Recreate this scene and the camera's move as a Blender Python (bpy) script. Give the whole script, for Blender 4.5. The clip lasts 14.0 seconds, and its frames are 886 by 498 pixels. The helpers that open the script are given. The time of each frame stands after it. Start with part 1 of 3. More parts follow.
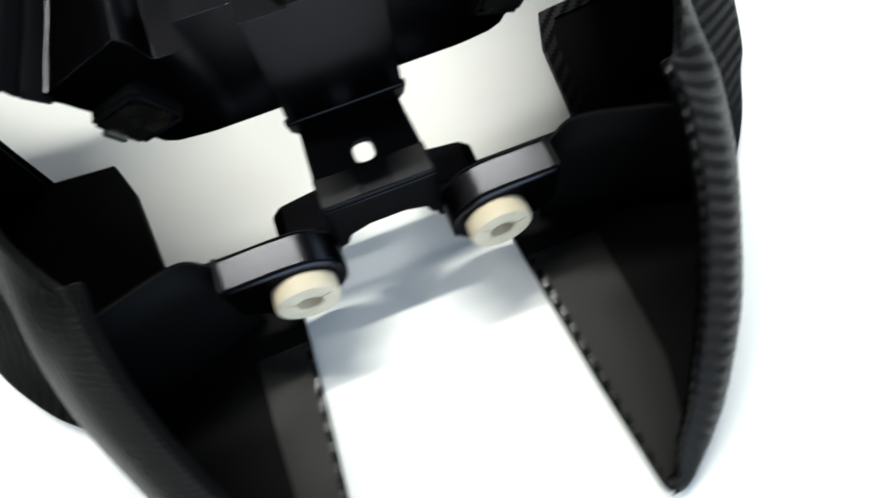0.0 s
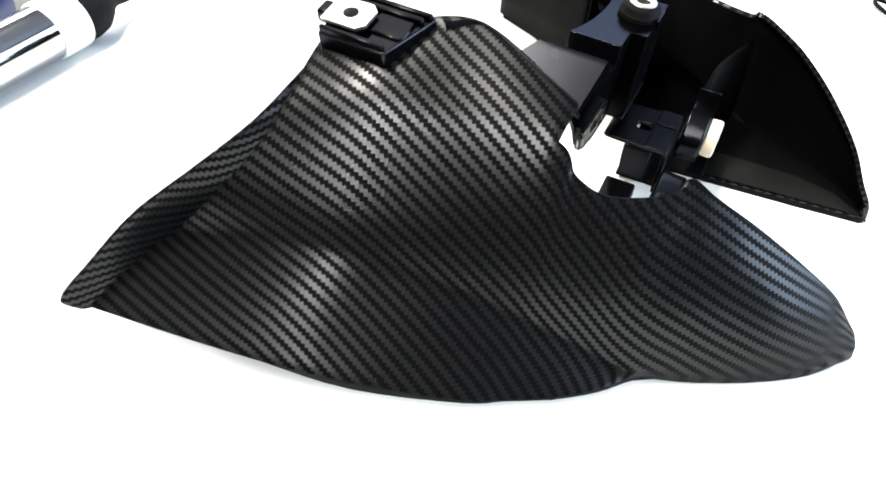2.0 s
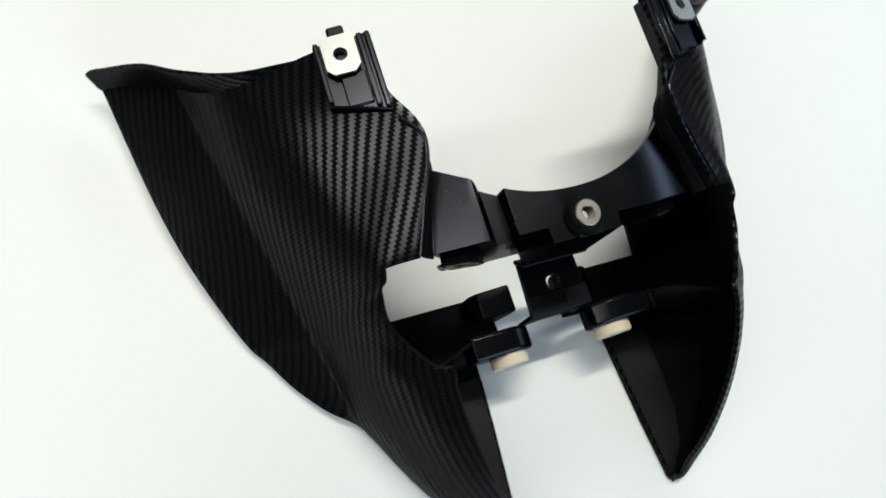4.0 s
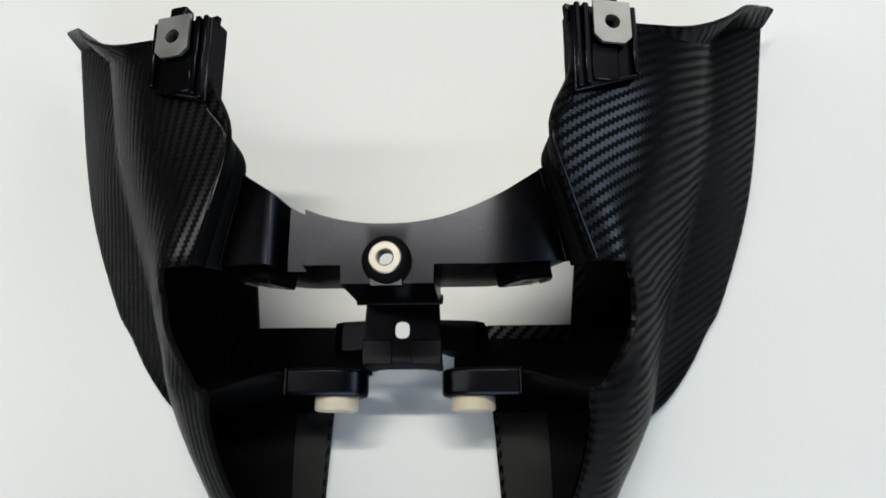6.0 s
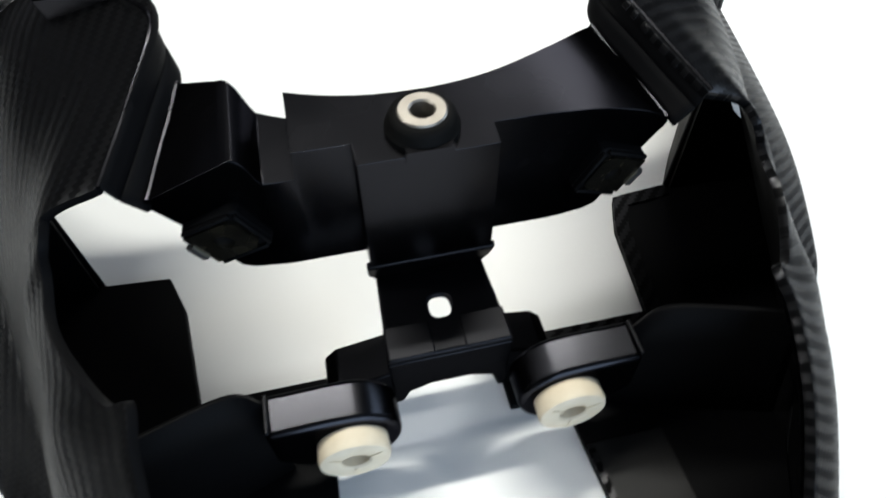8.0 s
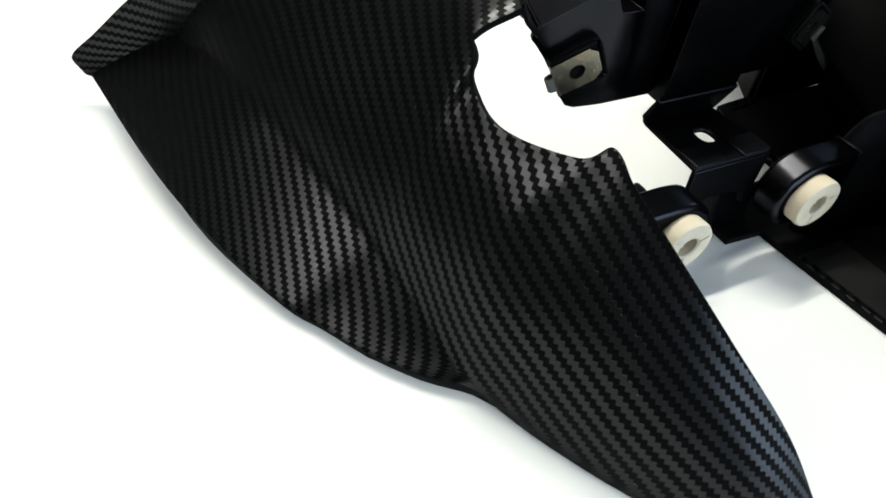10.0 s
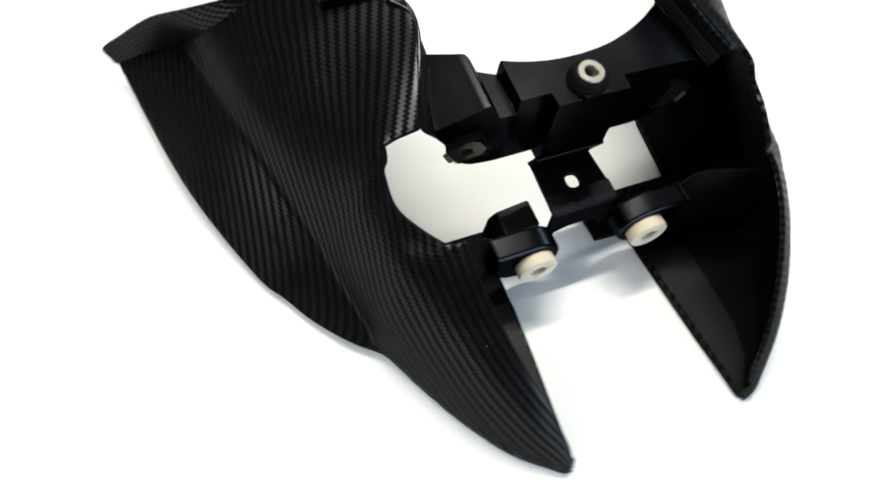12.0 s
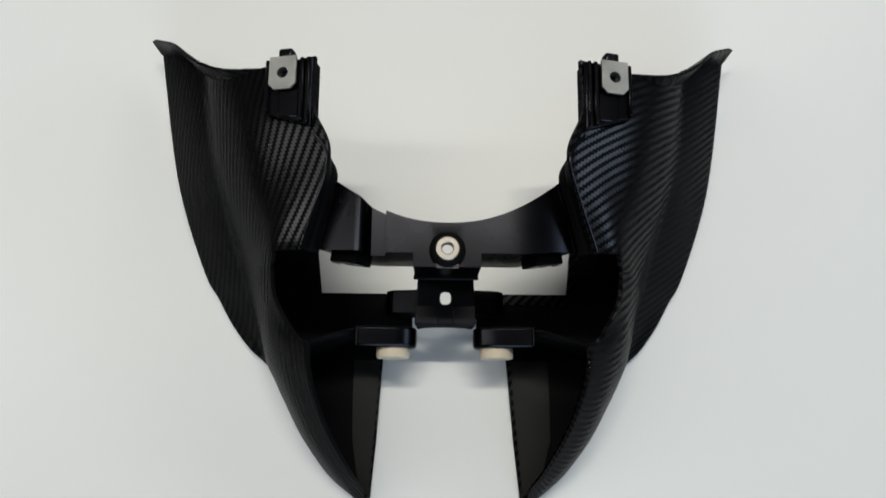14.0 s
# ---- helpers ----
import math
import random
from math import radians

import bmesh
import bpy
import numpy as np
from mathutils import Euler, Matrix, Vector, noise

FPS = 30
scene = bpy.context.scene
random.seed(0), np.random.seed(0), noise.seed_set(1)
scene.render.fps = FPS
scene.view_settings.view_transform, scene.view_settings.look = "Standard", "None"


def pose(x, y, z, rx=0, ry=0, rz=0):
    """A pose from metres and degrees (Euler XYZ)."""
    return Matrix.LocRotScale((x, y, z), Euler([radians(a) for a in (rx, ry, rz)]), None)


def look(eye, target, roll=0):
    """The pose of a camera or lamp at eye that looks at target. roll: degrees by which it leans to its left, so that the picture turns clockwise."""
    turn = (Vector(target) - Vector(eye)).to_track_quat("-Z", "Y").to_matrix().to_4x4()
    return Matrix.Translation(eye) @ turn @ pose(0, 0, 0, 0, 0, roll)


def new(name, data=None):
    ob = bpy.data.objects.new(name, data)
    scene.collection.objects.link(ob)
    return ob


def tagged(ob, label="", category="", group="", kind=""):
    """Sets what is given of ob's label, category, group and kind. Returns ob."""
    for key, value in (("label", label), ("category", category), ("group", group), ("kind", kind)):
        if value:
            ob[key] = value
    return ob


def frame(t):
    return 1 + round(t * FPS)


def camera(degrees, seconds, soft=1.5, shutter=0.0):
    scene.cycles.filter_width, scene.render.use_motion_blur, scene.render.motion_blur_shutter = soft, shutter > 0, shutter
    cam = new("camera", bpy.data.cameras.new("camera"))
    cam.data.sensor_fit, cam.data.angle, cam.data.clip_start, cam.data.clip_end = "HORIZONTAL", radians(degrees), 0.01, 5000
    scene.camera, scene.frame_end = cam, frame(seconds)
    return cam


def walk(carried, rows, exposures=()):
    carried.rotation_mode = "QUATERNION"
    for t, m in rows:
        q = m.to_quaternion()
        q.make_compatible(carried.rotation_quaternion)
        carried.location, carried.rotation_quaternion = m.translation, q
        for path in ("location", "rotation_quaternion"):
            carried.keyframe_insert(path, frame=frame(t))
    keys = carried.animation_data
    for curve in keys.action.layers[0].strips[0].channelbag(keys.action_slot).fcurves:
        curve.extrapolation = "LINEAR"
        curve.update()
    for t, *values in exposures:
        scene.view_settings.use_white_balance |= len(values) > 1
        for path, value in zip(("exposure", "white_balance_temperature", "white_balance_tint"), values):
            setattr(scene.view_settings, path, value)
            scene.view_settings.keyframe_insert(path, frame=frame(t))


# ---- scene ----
cam = camera(68.3, 14.0, 1.6, 0.35)
PATH = [
    (0, (-0.005, -0.119, 0.22), (0.164, 0.715, -1.59), -10.6),
    (0.5, (-0.132, -0.13, 0.218), (0.554, 0.649, -1.492), -0.4),
    (1, (-0.22, -0.105, 0.217), (0.849, 0.575, -1.331), 4.7),
    (1.5, (-0.274, -0.065, 0.224), (0.938, 0.606, -1.218), 2.8),
    (2, (-0.294, -0.032, 0.241), (0.962, 0.573, -1.193), 3.0),
    (2.5, (-0.282, -0.013, 0.274), (0.891, 0.427, -1.285), 2.0),
    (3, (-0.249, -0.023, 0.326), (0.767, 0.328, -1.361), 8.3),
    (3.2, (-0.234, -0.039, 0.34), (0.697, 0.306, -1.396), 17.7),
    (5.3, (0.001, -0.056, 0.378), (0.001, 0.456, -1.555), 1.4),
    (5.5, (0.017, -0.053, 0.372), (-0.008, 0.467, -1.559), -2.4),
    (6, (0.035, -0.054, 0.346), (-0.071, 0.544, -1.56), -10.5),
    (6.5, (0.036, -0.073, 0.301), (-0.075, 0.792, -1.499), -8.4),
    (7, (0.019, -0.083, 0.256), (-0.013, 0.951, -1.455), -5.2),
    (7.5, (-0.005, -0.088, 0.226), (0.122, 1.099, -1.378), -2.2),
    (8, (-0.023, -0.107, 0.214), (0.254, 1.117, -1.343), -0.4),
    (8.5, (-0.0796, -0.1258, 0.2083), (0.3065, 1.0643, -1.3521), 0.37),
    (9, (-0.1283, -0.1373, 0.1785), (0.4079, 1.1788, -1.2287), 5.33),
    (11.5, (-0.212, -0.138, 0.234), (0.627, 0.883, -1.267), 3.4),
    (12, (-0.151, -0.142, 0.319), (0.336, 0.687, -1.435), 10.2),
    (12.5, (-0.054, -0.109, 0.355), (0.044, 0.48, -1.553), 9.8),
    (13, (-0.015, -0.074, 0.382), (-0.013, 0.348, -1.573), 2.4),
    (13.5, (-0.006, -0.07, 0.441), (0.033, 0.341, -1.516), 6.3),
    (14, (-0.006, -0.063, 0.443), (0.015, 0.402, -1.502), 3.2),
]
# seconds, stops, kelvin, tint
EXPOSURES = [(0, 0.3, 6300, 9), (0.5, -0.08, 6200, 6), (1, 0.29, 6400, 10), (1.5, 0.95, 6425, 10.5), (2, 1.55, 6450, 11), (2.6, 1, 6425, 9), (3.2, 0.3, 6400, 7), (5.3, -0.36, 6280, 12), (6.5, -0.45, 6370, 12), (7, -0.33, 6310, 12), (7.5, -0.1, 6270, 12), (8, 0.22, 6250, 12), (8.5, 0.10, 6450, 8), (9, -0.02, 6450, 8), (11.5, 0.75, 6400, 9), (12, 0.25, 6440, 12), (12.5, -0.08, 6450, 12), (13, -0.26, 6300, 12), (13.5, -0.6, 6370, 12), (14, -0.66, 6390, 12)]
walk(cam, [(t, look(eye, target, roll)) for t, eye, target, roll in PATH], EXPOSURES)

# ---- light ----
world = bpy.data.worlds.new("room_world")
scene.world = world
world.use_nodes = True
world.node_tree.nodes["Background"].inputs["Color"].default_value = (0.75, 0.85, 1.0, 1)
world.node_tree.nodes["Background"].inputs["Strength"].default_value = 0.35


def area_lamp(name, eye, target, size, watts, colour, shape="DISK", size_y=None):
    lamp = bpy.data.lights.new(name, "AREA")
    lamp.shape, lamp.size, lamp.energy, lamp.color = shape, size, watts, colour
    if size_y:
        lamp.size_y = size_y
    ob = new(name, lamp)
    ob.matrix_world = look(eye, target)
    return ob


area_lamp("ceiling_tube_light", (0.0, 0.80, 2.2), (0.0, 0, 0), 1.4, 44.0, (1.0, 0.985, 0.87), "RECTANGLE", 0.05)
area_lamp("tube_row_light", (-3.40, 0.22, 2.25), (-3.40, 0.10, 0), 5.2, 66.0, (1.0, 0.995, 0.94), "RECTANGLE", 0.15)
area_lamp("north_window_light", (1.20, 1.98, 1.35), (0, 0.05, 0.1), 1.3, 17.0, (1.0, 0.99, 0.95), "RECTANGLE", 0.9)
area_lamp("east_window_light", (2.42, 0.42, 1.18), (0, 0.1, 0.1), 1.1, 13.0, (0.66, 0.83, 1.0), "RECTANGLE", 0.62)
area_lamp("window_light", (0.85, -2.36, 0.82), (0.85, 0.0, 0.82), 3.0, 70.0, (0.65, 0.82, 1.0), "RECTANGLE", 2.1)


# ---- materials ----
def material(name, colour, rough, metal=0.0, spec=0.5):
    m = bpy.data.materials.new(name)
    m.use_nodes = True
    b = m.node_tree.nodes["Principled BSDF"]
    b.inputs["Base Color"].default_value = (*colour, 1)
    b.inputs["Roughness"].default_value = rough
    b.inputs["Metallic"].default_value = metal
    b.inputs["Specular IOR Level"].default_value = spec
    return m, m.node_tree, b


def node(tree, kind, **values):
    n = tree.nodes.new(kind)
    for key, value in values.items():
        n.inputs[int(key[1:]) if key[0] == "i" and key[1:].isdigit() else key].default_value = value
    return n


def sums(tree, op, a, b=None, clamp=False):
    n = tree.nodes.new("ShaderNodeMath")
    n.operation, n.use_clamp = op, clamp
    for i, v in enumerate((a, b)):
        if v is None:
            continue
        if isinstance(v, (int, float)):
            n.inputs[i].default_value = v
        else:
            tree.links.new(v, n.inputs[i])
    return n.outputs[0]


def grain(tree, b, scale, depth, rough=None, spread=0.08, stain=3.0, colours=None):
    """Fine relief, and roughness and colour that wander at a larger scale."""
    at = tree.nodes.new("ShaderNodeTexCoord").outputs["Object"]
    fine = node(tree, "ShaderNodeTexNoise", Scale=scale, Detail=4.0)
    wide = node(tree, "ShaderNodeTexNoise", Scale=stain, Detail=3.0)
    tree.links.new(at, fine.inputs["Vector"])
    tree.links.new(at, wide.inputs["Vector"])
    bump = node(tree, "ShaderNodeBump", Strength=1.0, Distance=depth)
    tree.links.new(fine.outputs["Fac"], bump.inputs["Height"])
    tree.links.new(bump.outputs["Normal"], b.inputs["Normal"])
    if rough is not None:
        r = sums(tree, "MULTIPLY_ADD", wide.outputs["Fac"], spread * 2)
        r.node.inputs[2].default_value = rough - spread
        tree.links.new(r, b.inputs["Roughness"])
    if colours:
        mix = tree.nodes.new("ShaderNodeMix")
        mix.data_type = "RGBA"
        mix.inputs[6].default_value, mix.inputs[7].default_value = (*colours[0], 1), (*colours[1], 1)
        tree.links.new(wide.outputs["Fac"], mix.inputs[0])
        tree.links.new(mix.outputs[2], b.inputs["Base Color"])
    return fine, wide


def carbon_film():
    """Embossed vinyl film: a two-over-two twill, cells of CELL metres."""
    CELL = 0.0017
    m, tree, b = material("carbon_film", (0.012, 0.012, 0.013), 0.35)
    uv = tree.nodes.new("ShaderNodeUVMap")
    uv.uv_map = "UVMap"
    split = tree.nodes.new("ShaderNodeSeparateXYZ")
    tree.links.new(uv.outputs["UV"], split.inputs[0])
    u = sums(tree, "DIVIDE", split.outputs[0], CELL)
    v = sums(tree, "DIVIDE", split.outputs[1], CELL)
    k = sums(tree, "SUBTRACT", sums(tree, "FLOOR", u), sums(tree, "FLOOR", v))
    k = sums(tree, "FLOORED_MODULO", k, 4.0)
    over = sums(tree, "LESS_THAN", k, 1.5)
    # rounded threads
    du = sums(tree, "PINGPONG", sums(tree, "ADD", u, 0.5), 0.5)
    dv = sums(tree, "PINGPONG", sums(tree, "ADD", v, 0.5), 0.5)
    round_u = sums(tree, "MULTIPLY", du, 0.12)
    round_v = sums(tree, "MULTIPLY", dv, 0.12)
    mixh = tree.nodes.new("ShaderNodeMix")
    tree.links.new(over, mixh.inputs[0])
    tree.links.new(round_v, mixh.inputs[2])
    tree.links.new(sums(tree, "ADD", round_u, 0.30), mixh.inputs[3])
    at = tree.nodes.new("ShaderNodeTexCoord").outputs["Object"]
    fine = node(tree, "ShaderNodeTexNoise", Scale=1500.0, Detail=2.0)
    wide = node(tree, "ShaderNodeTexNoise", Scale=22.0, Detail=3.0)
    tree.links.new(at, fine.inputs["Vector"])
    tree.links.new(at, wide.inputs["Vector"])
    height = sums(tree, "MULTIPLY_ADD", fine.outputs["Fac"], 0.05)
    tree.links.new(mixh.outputs[0], height.node.inputs[2])
    bump = node(tree, "ShaderNodeBump", Strength=1.0, Distance=0.00022)
    tree.links.new(height, bump.inputs["Height"])
    tree.links.new(bump.outputs["Normal"], b.inputs["Normal"])
    rough = sums(tree, "MULTIPLY_ADD", over, -0.10)
    rough.node.inputs[2].default_value = 0.34
    metal = sums(tree, "MULTIPLY", over, 0.95)
    tree.links.new(metal, b.inputs["Metallic"])
    b.inputs["Specular IOR Level"].default_value = 0.05
    b.inputs["Specular Tint"].default_value = (0.37, 0.37, 0.37, 1)
    rough = sums(tree, "ADD", rough, sums(tree, "MULTIPLY", wide.outputs["Fac"], 0.08))
    tree.links.new(rough, b.inputs["Roughness"])
    mix = tree.nodes.new("ShaderNodeMix")
    mix.data_type = "RGBA"
    mix.inputs[6].default_value, mix.inputs[7].default_value = (0.0022, 0.0022, 0.0024, 1), (0.0340, 0.0340, 0.0352, 1)
    tree.links.new(over, mix.inputs[0])
    # a few specks of dust
    dust = node(tree, "ShaderNodeTexVoronoi", Scale=38.0)
    tree.links.new(at, dust.inputs["Vector"])
    speck = sums(tree, "LESS_THAN", dust.outputs["Distance"], 0.012)
    dusty = tree.nodes.new("ShaderNodeMix")
    dusty.data_type = "RGBA"
    dusty.inputs[7].default_value = (0.09, 0.09, 0.088, 1)
    tree.links.new(speck, dusty.inputs[0])
    tree.links.new(mix.outputs[2], dusty.inputs[6])
    tree.links.new(dusty.outputs[2], b.inputs["Base Color"])
    return m


CARBON = carbon_film()
PLASTIC, _t, _b = material("black_plastic", (0.015, 0.015, 0.017), 0.26, 1.0)
_b.inputs["Specular Tint"].default_value = (0.4, 0.4, 0.4, 1)
grain(_t, _b, 1800.0, 0.00001, 0.26, 0.06, 30.0, ((0.0200, 0.0200, 0.0228), (0.0290, 0.0290, 0.0330)))
MATT, _t, _b = material("matt_black_plastic", (0.012, 0.012, 0.013), 0.42, 1.0)
_b.inputs["Specular Tint"].default_value = (0.4, 0.4, 0.4, 1)
grain(_t, _b, 1500.0, 0.00005, 0.42, 0.06, 40.0, ((0.0110, 0.0110, 0.0122), (0.0160, 0.0160, 0.0178)))
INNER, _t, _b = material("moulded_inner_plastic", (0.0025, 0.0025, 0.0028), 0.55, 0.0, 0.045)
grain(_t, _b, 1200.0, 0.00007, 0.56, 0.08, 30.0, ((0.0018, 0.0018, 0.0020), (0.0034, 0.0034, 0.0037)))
RUBBER, _t, _b = material("cream_rubber", (0.62, 0.53, 0.38), 0.6)
grain(_t, _b, 900.0, 0.00008, 0.6, 0.08, 160.0, ((0.55, 0.45, 0.30), (0.70, 0.62, 0.48)))
DARK_RUBBER, _t, _b = material("dark_rubber", (0.004, 0.0039, 0.0037), 0.6, 0.0, 0.04)
grain(_t, _b, 1200.0, 0.00008)
STEEL, _t, _b = material("zinc_steel", (0.55, 0.54, 0.50), 0.34, 1.0)
grain(_t, _b, 700.0, 0.00004, 0.44, 0.12, 120.0, ((0.30, 0.30, 0.285), (0.44, 0.44, 0.42)))
BRASSY, _t, _b = material("yellow_zinc_steel", (0.30, 0.28, 0.22), 0.34, 1.0)
grain(_t, _b, 700.0, 0.00004, 0.26, 0.08, 160.0, ((0.20, 0.20, 0.19), (0.36, 0.31, 0.20)))
COLLAR, _t, _b = material("dull_zinc", (0.33, 0.30, 0.26), 0.42, 1.0)
grain(_t, _b, 700.0, 0.00004, 0.42, 0.1, 160.0, ((0.27, 0.245, 0.21), (0.38, 0.35, 0.31)))
# lighter copy of the inner plastic, for the lit part of the flange
FLANGE, _t, _b = material("lit_flange_plastic", (0.02, 0.02, 0.02), 0.5, 0.0, 0.22)
grain(_t, _b, 1400.0, 0.00008, 0.48, 0.1, 60.0, ((0.0045, 0.0044, 0.0043), (0.0080, 0.0078, 0.0076)))
TABLE, _t, _b = material("white_laminate", (0.78, 0.78, 0.76), 0.42, 0.0, 0.4)
grain(_t, _b, 420.0, 0.00002, 0.42, 0.05, 2.2, ((0.76, 0.76, 0.74), (0.80, 0.80, 0.785)))
WALL, _t, _b = material("painted_wall", (0.22, 0.22, 0.23), 0.8)
grain(_t, _b, 120.0, 0.0006, 0.8, 0.05, 1.2, ((0.12, 0.12, 0.13), (0.15, 0.15, 0.16)))
FLOOR, _t, _b = material("beige_floor_tile", (0.42, 0.38, 0.31), 0.4)
grain(_t, _b, 60.0, 0.0004, 0.4, 0.08, 2.0, ((0.36, 0.33, 0.27), (0.46, 0.42, 0.35)))
CHROME, _t, _b = material("bright_chrome", (0.62, 0.63, 0.65), 0.10, 1.0)
grain(_t, _b, 300.0, 0.00001, 0.10, 0.04, 40.0, ((0.50, 0.50, 0.52), (0.62, 0.62, 0.63)))
FOIL, _t, _b = material("dull_grey_foil", (0.24, 0.24, 0.23), 0.4, 0.7)
grain(_t, _b, 90.0, 0.0006, 0.42, 0.1, 25.0, ((0.17, 0.17, 0.165), (0.30, 0.30, 0.29)))
BRISTLE, _t, _b = material("black_bristle", (0.004, 0.004, 0.0045), 0.7, 0.0, 0.08)
grain(_t, _b, 500.0, 0.0004, 0.7, 0.08, 60.0, ((0.003, 0.003, 0.0034), (0.006, 0.006, 0.0066)))
CAN, _t, _b = material("polished_steel", (0.62, 0.63, 0.65), 0.25, 0.9)
grain(_t, _b, 500.0, 0.00002, 0.25, 0.06, 30.0)
BLUE, _t, _b = material("dark_blue_gloss", (0.006, 0.022, 0.11), 0.35)
grain(_t, _b, 500.0, 0.00002, 0.3, 0.05, 30.0)
WHITE, _t, _b = material("white_plastic", (0.8, 0.8, 0.79), 0.4)
grain(_t, _b, 600.0, 0.00003, 0.4, 0.05, 40.0)


# ---- building helpers ----
def part(name, bm, mat, parent=None, label="", smooth=True, angle=35):
    mesh = bpy.data.meshes.new(name)
    bm.normal_update()
    bm.to_mesh(mesh)
    bm.free()
    for m in mat if isinstance(mat, (list, tuple)) else (mat,):
        mesh.materials.append(m)
    if smooth:
        mesh.shade_smooth()
        mesh.set_sharp_from_angle(angle=radians(angle))
    ob = new(name, mesh)
    ob.parent = parent
    if label:
        ob["label"] = label
    return ob


def bevelled(ob, width, segments=2):
    mod = ob.modifiers.new("bevel", "BEVEL")
    mod.width, mod.segments, mod.limit_method, mod.angle_limit = width, segments, "ANGLE", radians(35)
    return ob


def thick(ob, width, offset=-1.0, inside=0, rim=0):
    mod = ob.modifiers.new("thickness", "SOLIDIFY")
    mod.thickness, mod.offset, mod.material_offset, mod.material_offset_rim = width, offset, inside, rim
    mod.use_even_offset = True
    return ob


def box(x0, x1, y0, y1, z0, z1, bm=None):
    bm = bm or bmesh.new()
    v = [bm.verts.new((x, y, z)) for z in (z0, z1) for x, y in ((x0, y0), (x1, y0), (x1, y1), (x0, y1))]
    for f in ((3, 2, 1, 0), (4, 5, 6, 7), (0, 1, 5, 4), (1, 2, 6, 5), (2, 3, 7, 6), (3, 0, 4, 7)):
        bm.faces.new([v[i] for i in f])
    return bm


def prism(outline, low, high, axis="z"):
    """An outline in the plane across axis, drawn out from low to high."""
    bm = bmesh.new()
    place = {"z": lambda a, b, c: (a, b, c), "y": lambda a, b, c: (a, c, b), "x": lambda a, b, c: (c, a, b)}[axis]
    rings = [[bm.verts.new(place(a, b, c)) for a, b in outline] for c in (low, high)]
    n = len(outline)
    bm.faces.new(rings[0])
    bm.faces.new(rings[1])
    for i in range(n):
        bm.faces.new((rings[0][i], rings[0][(i + 1) % n], rings[1][(i + 1) % n], rings[1][i]))
    bmesh.ops.recalc_face_normals(bm, faces=bm.faces)
    return bm


def holed(outline, centre, rx, ry, low, high, n=32, power=1.0):
    """A plate in the plane z with one oval hole through it; the outline is convex round the centre."""
    bm = bmesh.new()
    cx, cy = centre

    def edge(a):
        d = Vector((math.cos(a), math.sin(a)))
        best = None
        for p, q in zip(outline, outline[1:] + outline[:1]):
            p, q = Vector(p) - Vector(centre), Vector(q) - Vector(centre)
            e = q - p
            den = d.x * e.y - d.y * e.x
            if abs(den) < 1e-12:
                continue
            t = (p.x * e.y - p.y * e.x) / den
            s = (p.x * d.y - p.y * d.x) / den
            if t > 0 and -1e-6 <= s <= 1 + 1e-6 and (best is None or t < best):
                best = t
        return cx + d.x * best, cy + d.y * best

    def bent(c):
        return math.copysign(abs(c) ** power, c)

    corners = [math.atan2(y - cy, x - cx) % math.tau for x, y in outline]
    angles = sorted(set([round(i * math.tau / n, 5) for i in range(n)] + [round(a, 5) for a in corners]))
    rings = []
    for z in (low, high):
        rings.append([bm.verts.new((*edge(a), z)) for a in angles])
        rings.append([bm.verts.new((cx + rx * bent(math.cos(a)), cy + ry * bent(math.sin(a)), z)) for a in angles])
    m = len(angles)
    for i in range(m):
        j = (i + 1) % m
        bm.faces.new((rings[0][i], rings[1][i], rings[1][j], rings[0][j]))
        bm.faces.new((rings[2][i], rings[2][j], rings[3][j], rings[3][i]))
        bm.faces.new((rings[0][i], rings[0][j], rings[2][j], rings[2][i]))
        bm.faces.new((rings[1][i], rings[3][i], rings[3][j], rings[1][j]))
    bmesh.ops.recalc_face_normals(bm, faces=bm.faces)
    return bm


def lathe(profile, n=40):
    """A profile of (radius, height) turned round z."""
    bm = bmesh.new()
    rings = []
    for r, z in profile:
        if r < 1e-7:
            rings.append([bm.verts.new((0, 0, z))])
        else:
            rings.append([bm.verts.new((r * math.cos(a * math.tau / n), r * math.sin(a * math.tau / n), z)) for a in range(n)])
    for p, q in zip(rings, rings[1:]):
        for i in range(n):
            j = (i + 1) % n
            if len(p) == 1 and len(q) == 1:
                continue
            if len(p) == 1:
                bm.faces.new((p[0], q[i], q[j]))
            elif len(q) == 1:
                bm.faces.new((p[i], q[0], p[j]))
            else:
                bm.faces.new((p[i], q[i], q[j], p[j]))
    bmesh.ops.recalc_face_normals(bm, faces=bm.faces)
    return bm


def moved(bm, m):
    bmesh.ops.transform(bm, matrix=m, verts=bm.verts)
    if m.determinant() < 0:
        bmesh.ops.reverse_faces(bm, faces=bm.faces)
    return bm


def smooth_line(points, t):
    """The point at t (in steps) of a smooth curve through the points."""
    n = len(points)
    i = min(max(int(math.floor(t)), 0), n - 2)
    f = t - i
    p1, p2 = Vector(points[i]), Vector(points[i + 1])
    p0 = Vector(points[i - 1]) if i > 0 else 2 * p1 - p2
    p3 = Vector(points[i + 2]) if i + 2 < n else 2 * p2 - p1
    return 0.5 * (2 * p1 + (p2 - p0) * f + (2 * p0 - 5 * p1 + 4 * p2 - p3) * f * f + (3 * p1 - p0 - 3 * p2 + p3) * f ** 3)


def empty(name, at, label, category, group=""):
    ob = new(name)
    ob.location = at
    return tagged(ob, label, category, group)


# ---- the room ----
def structure(name, bm, mat, label):
    return tagged(part(name, bm, mat, smooth=False), label, "structure", kind="structure")


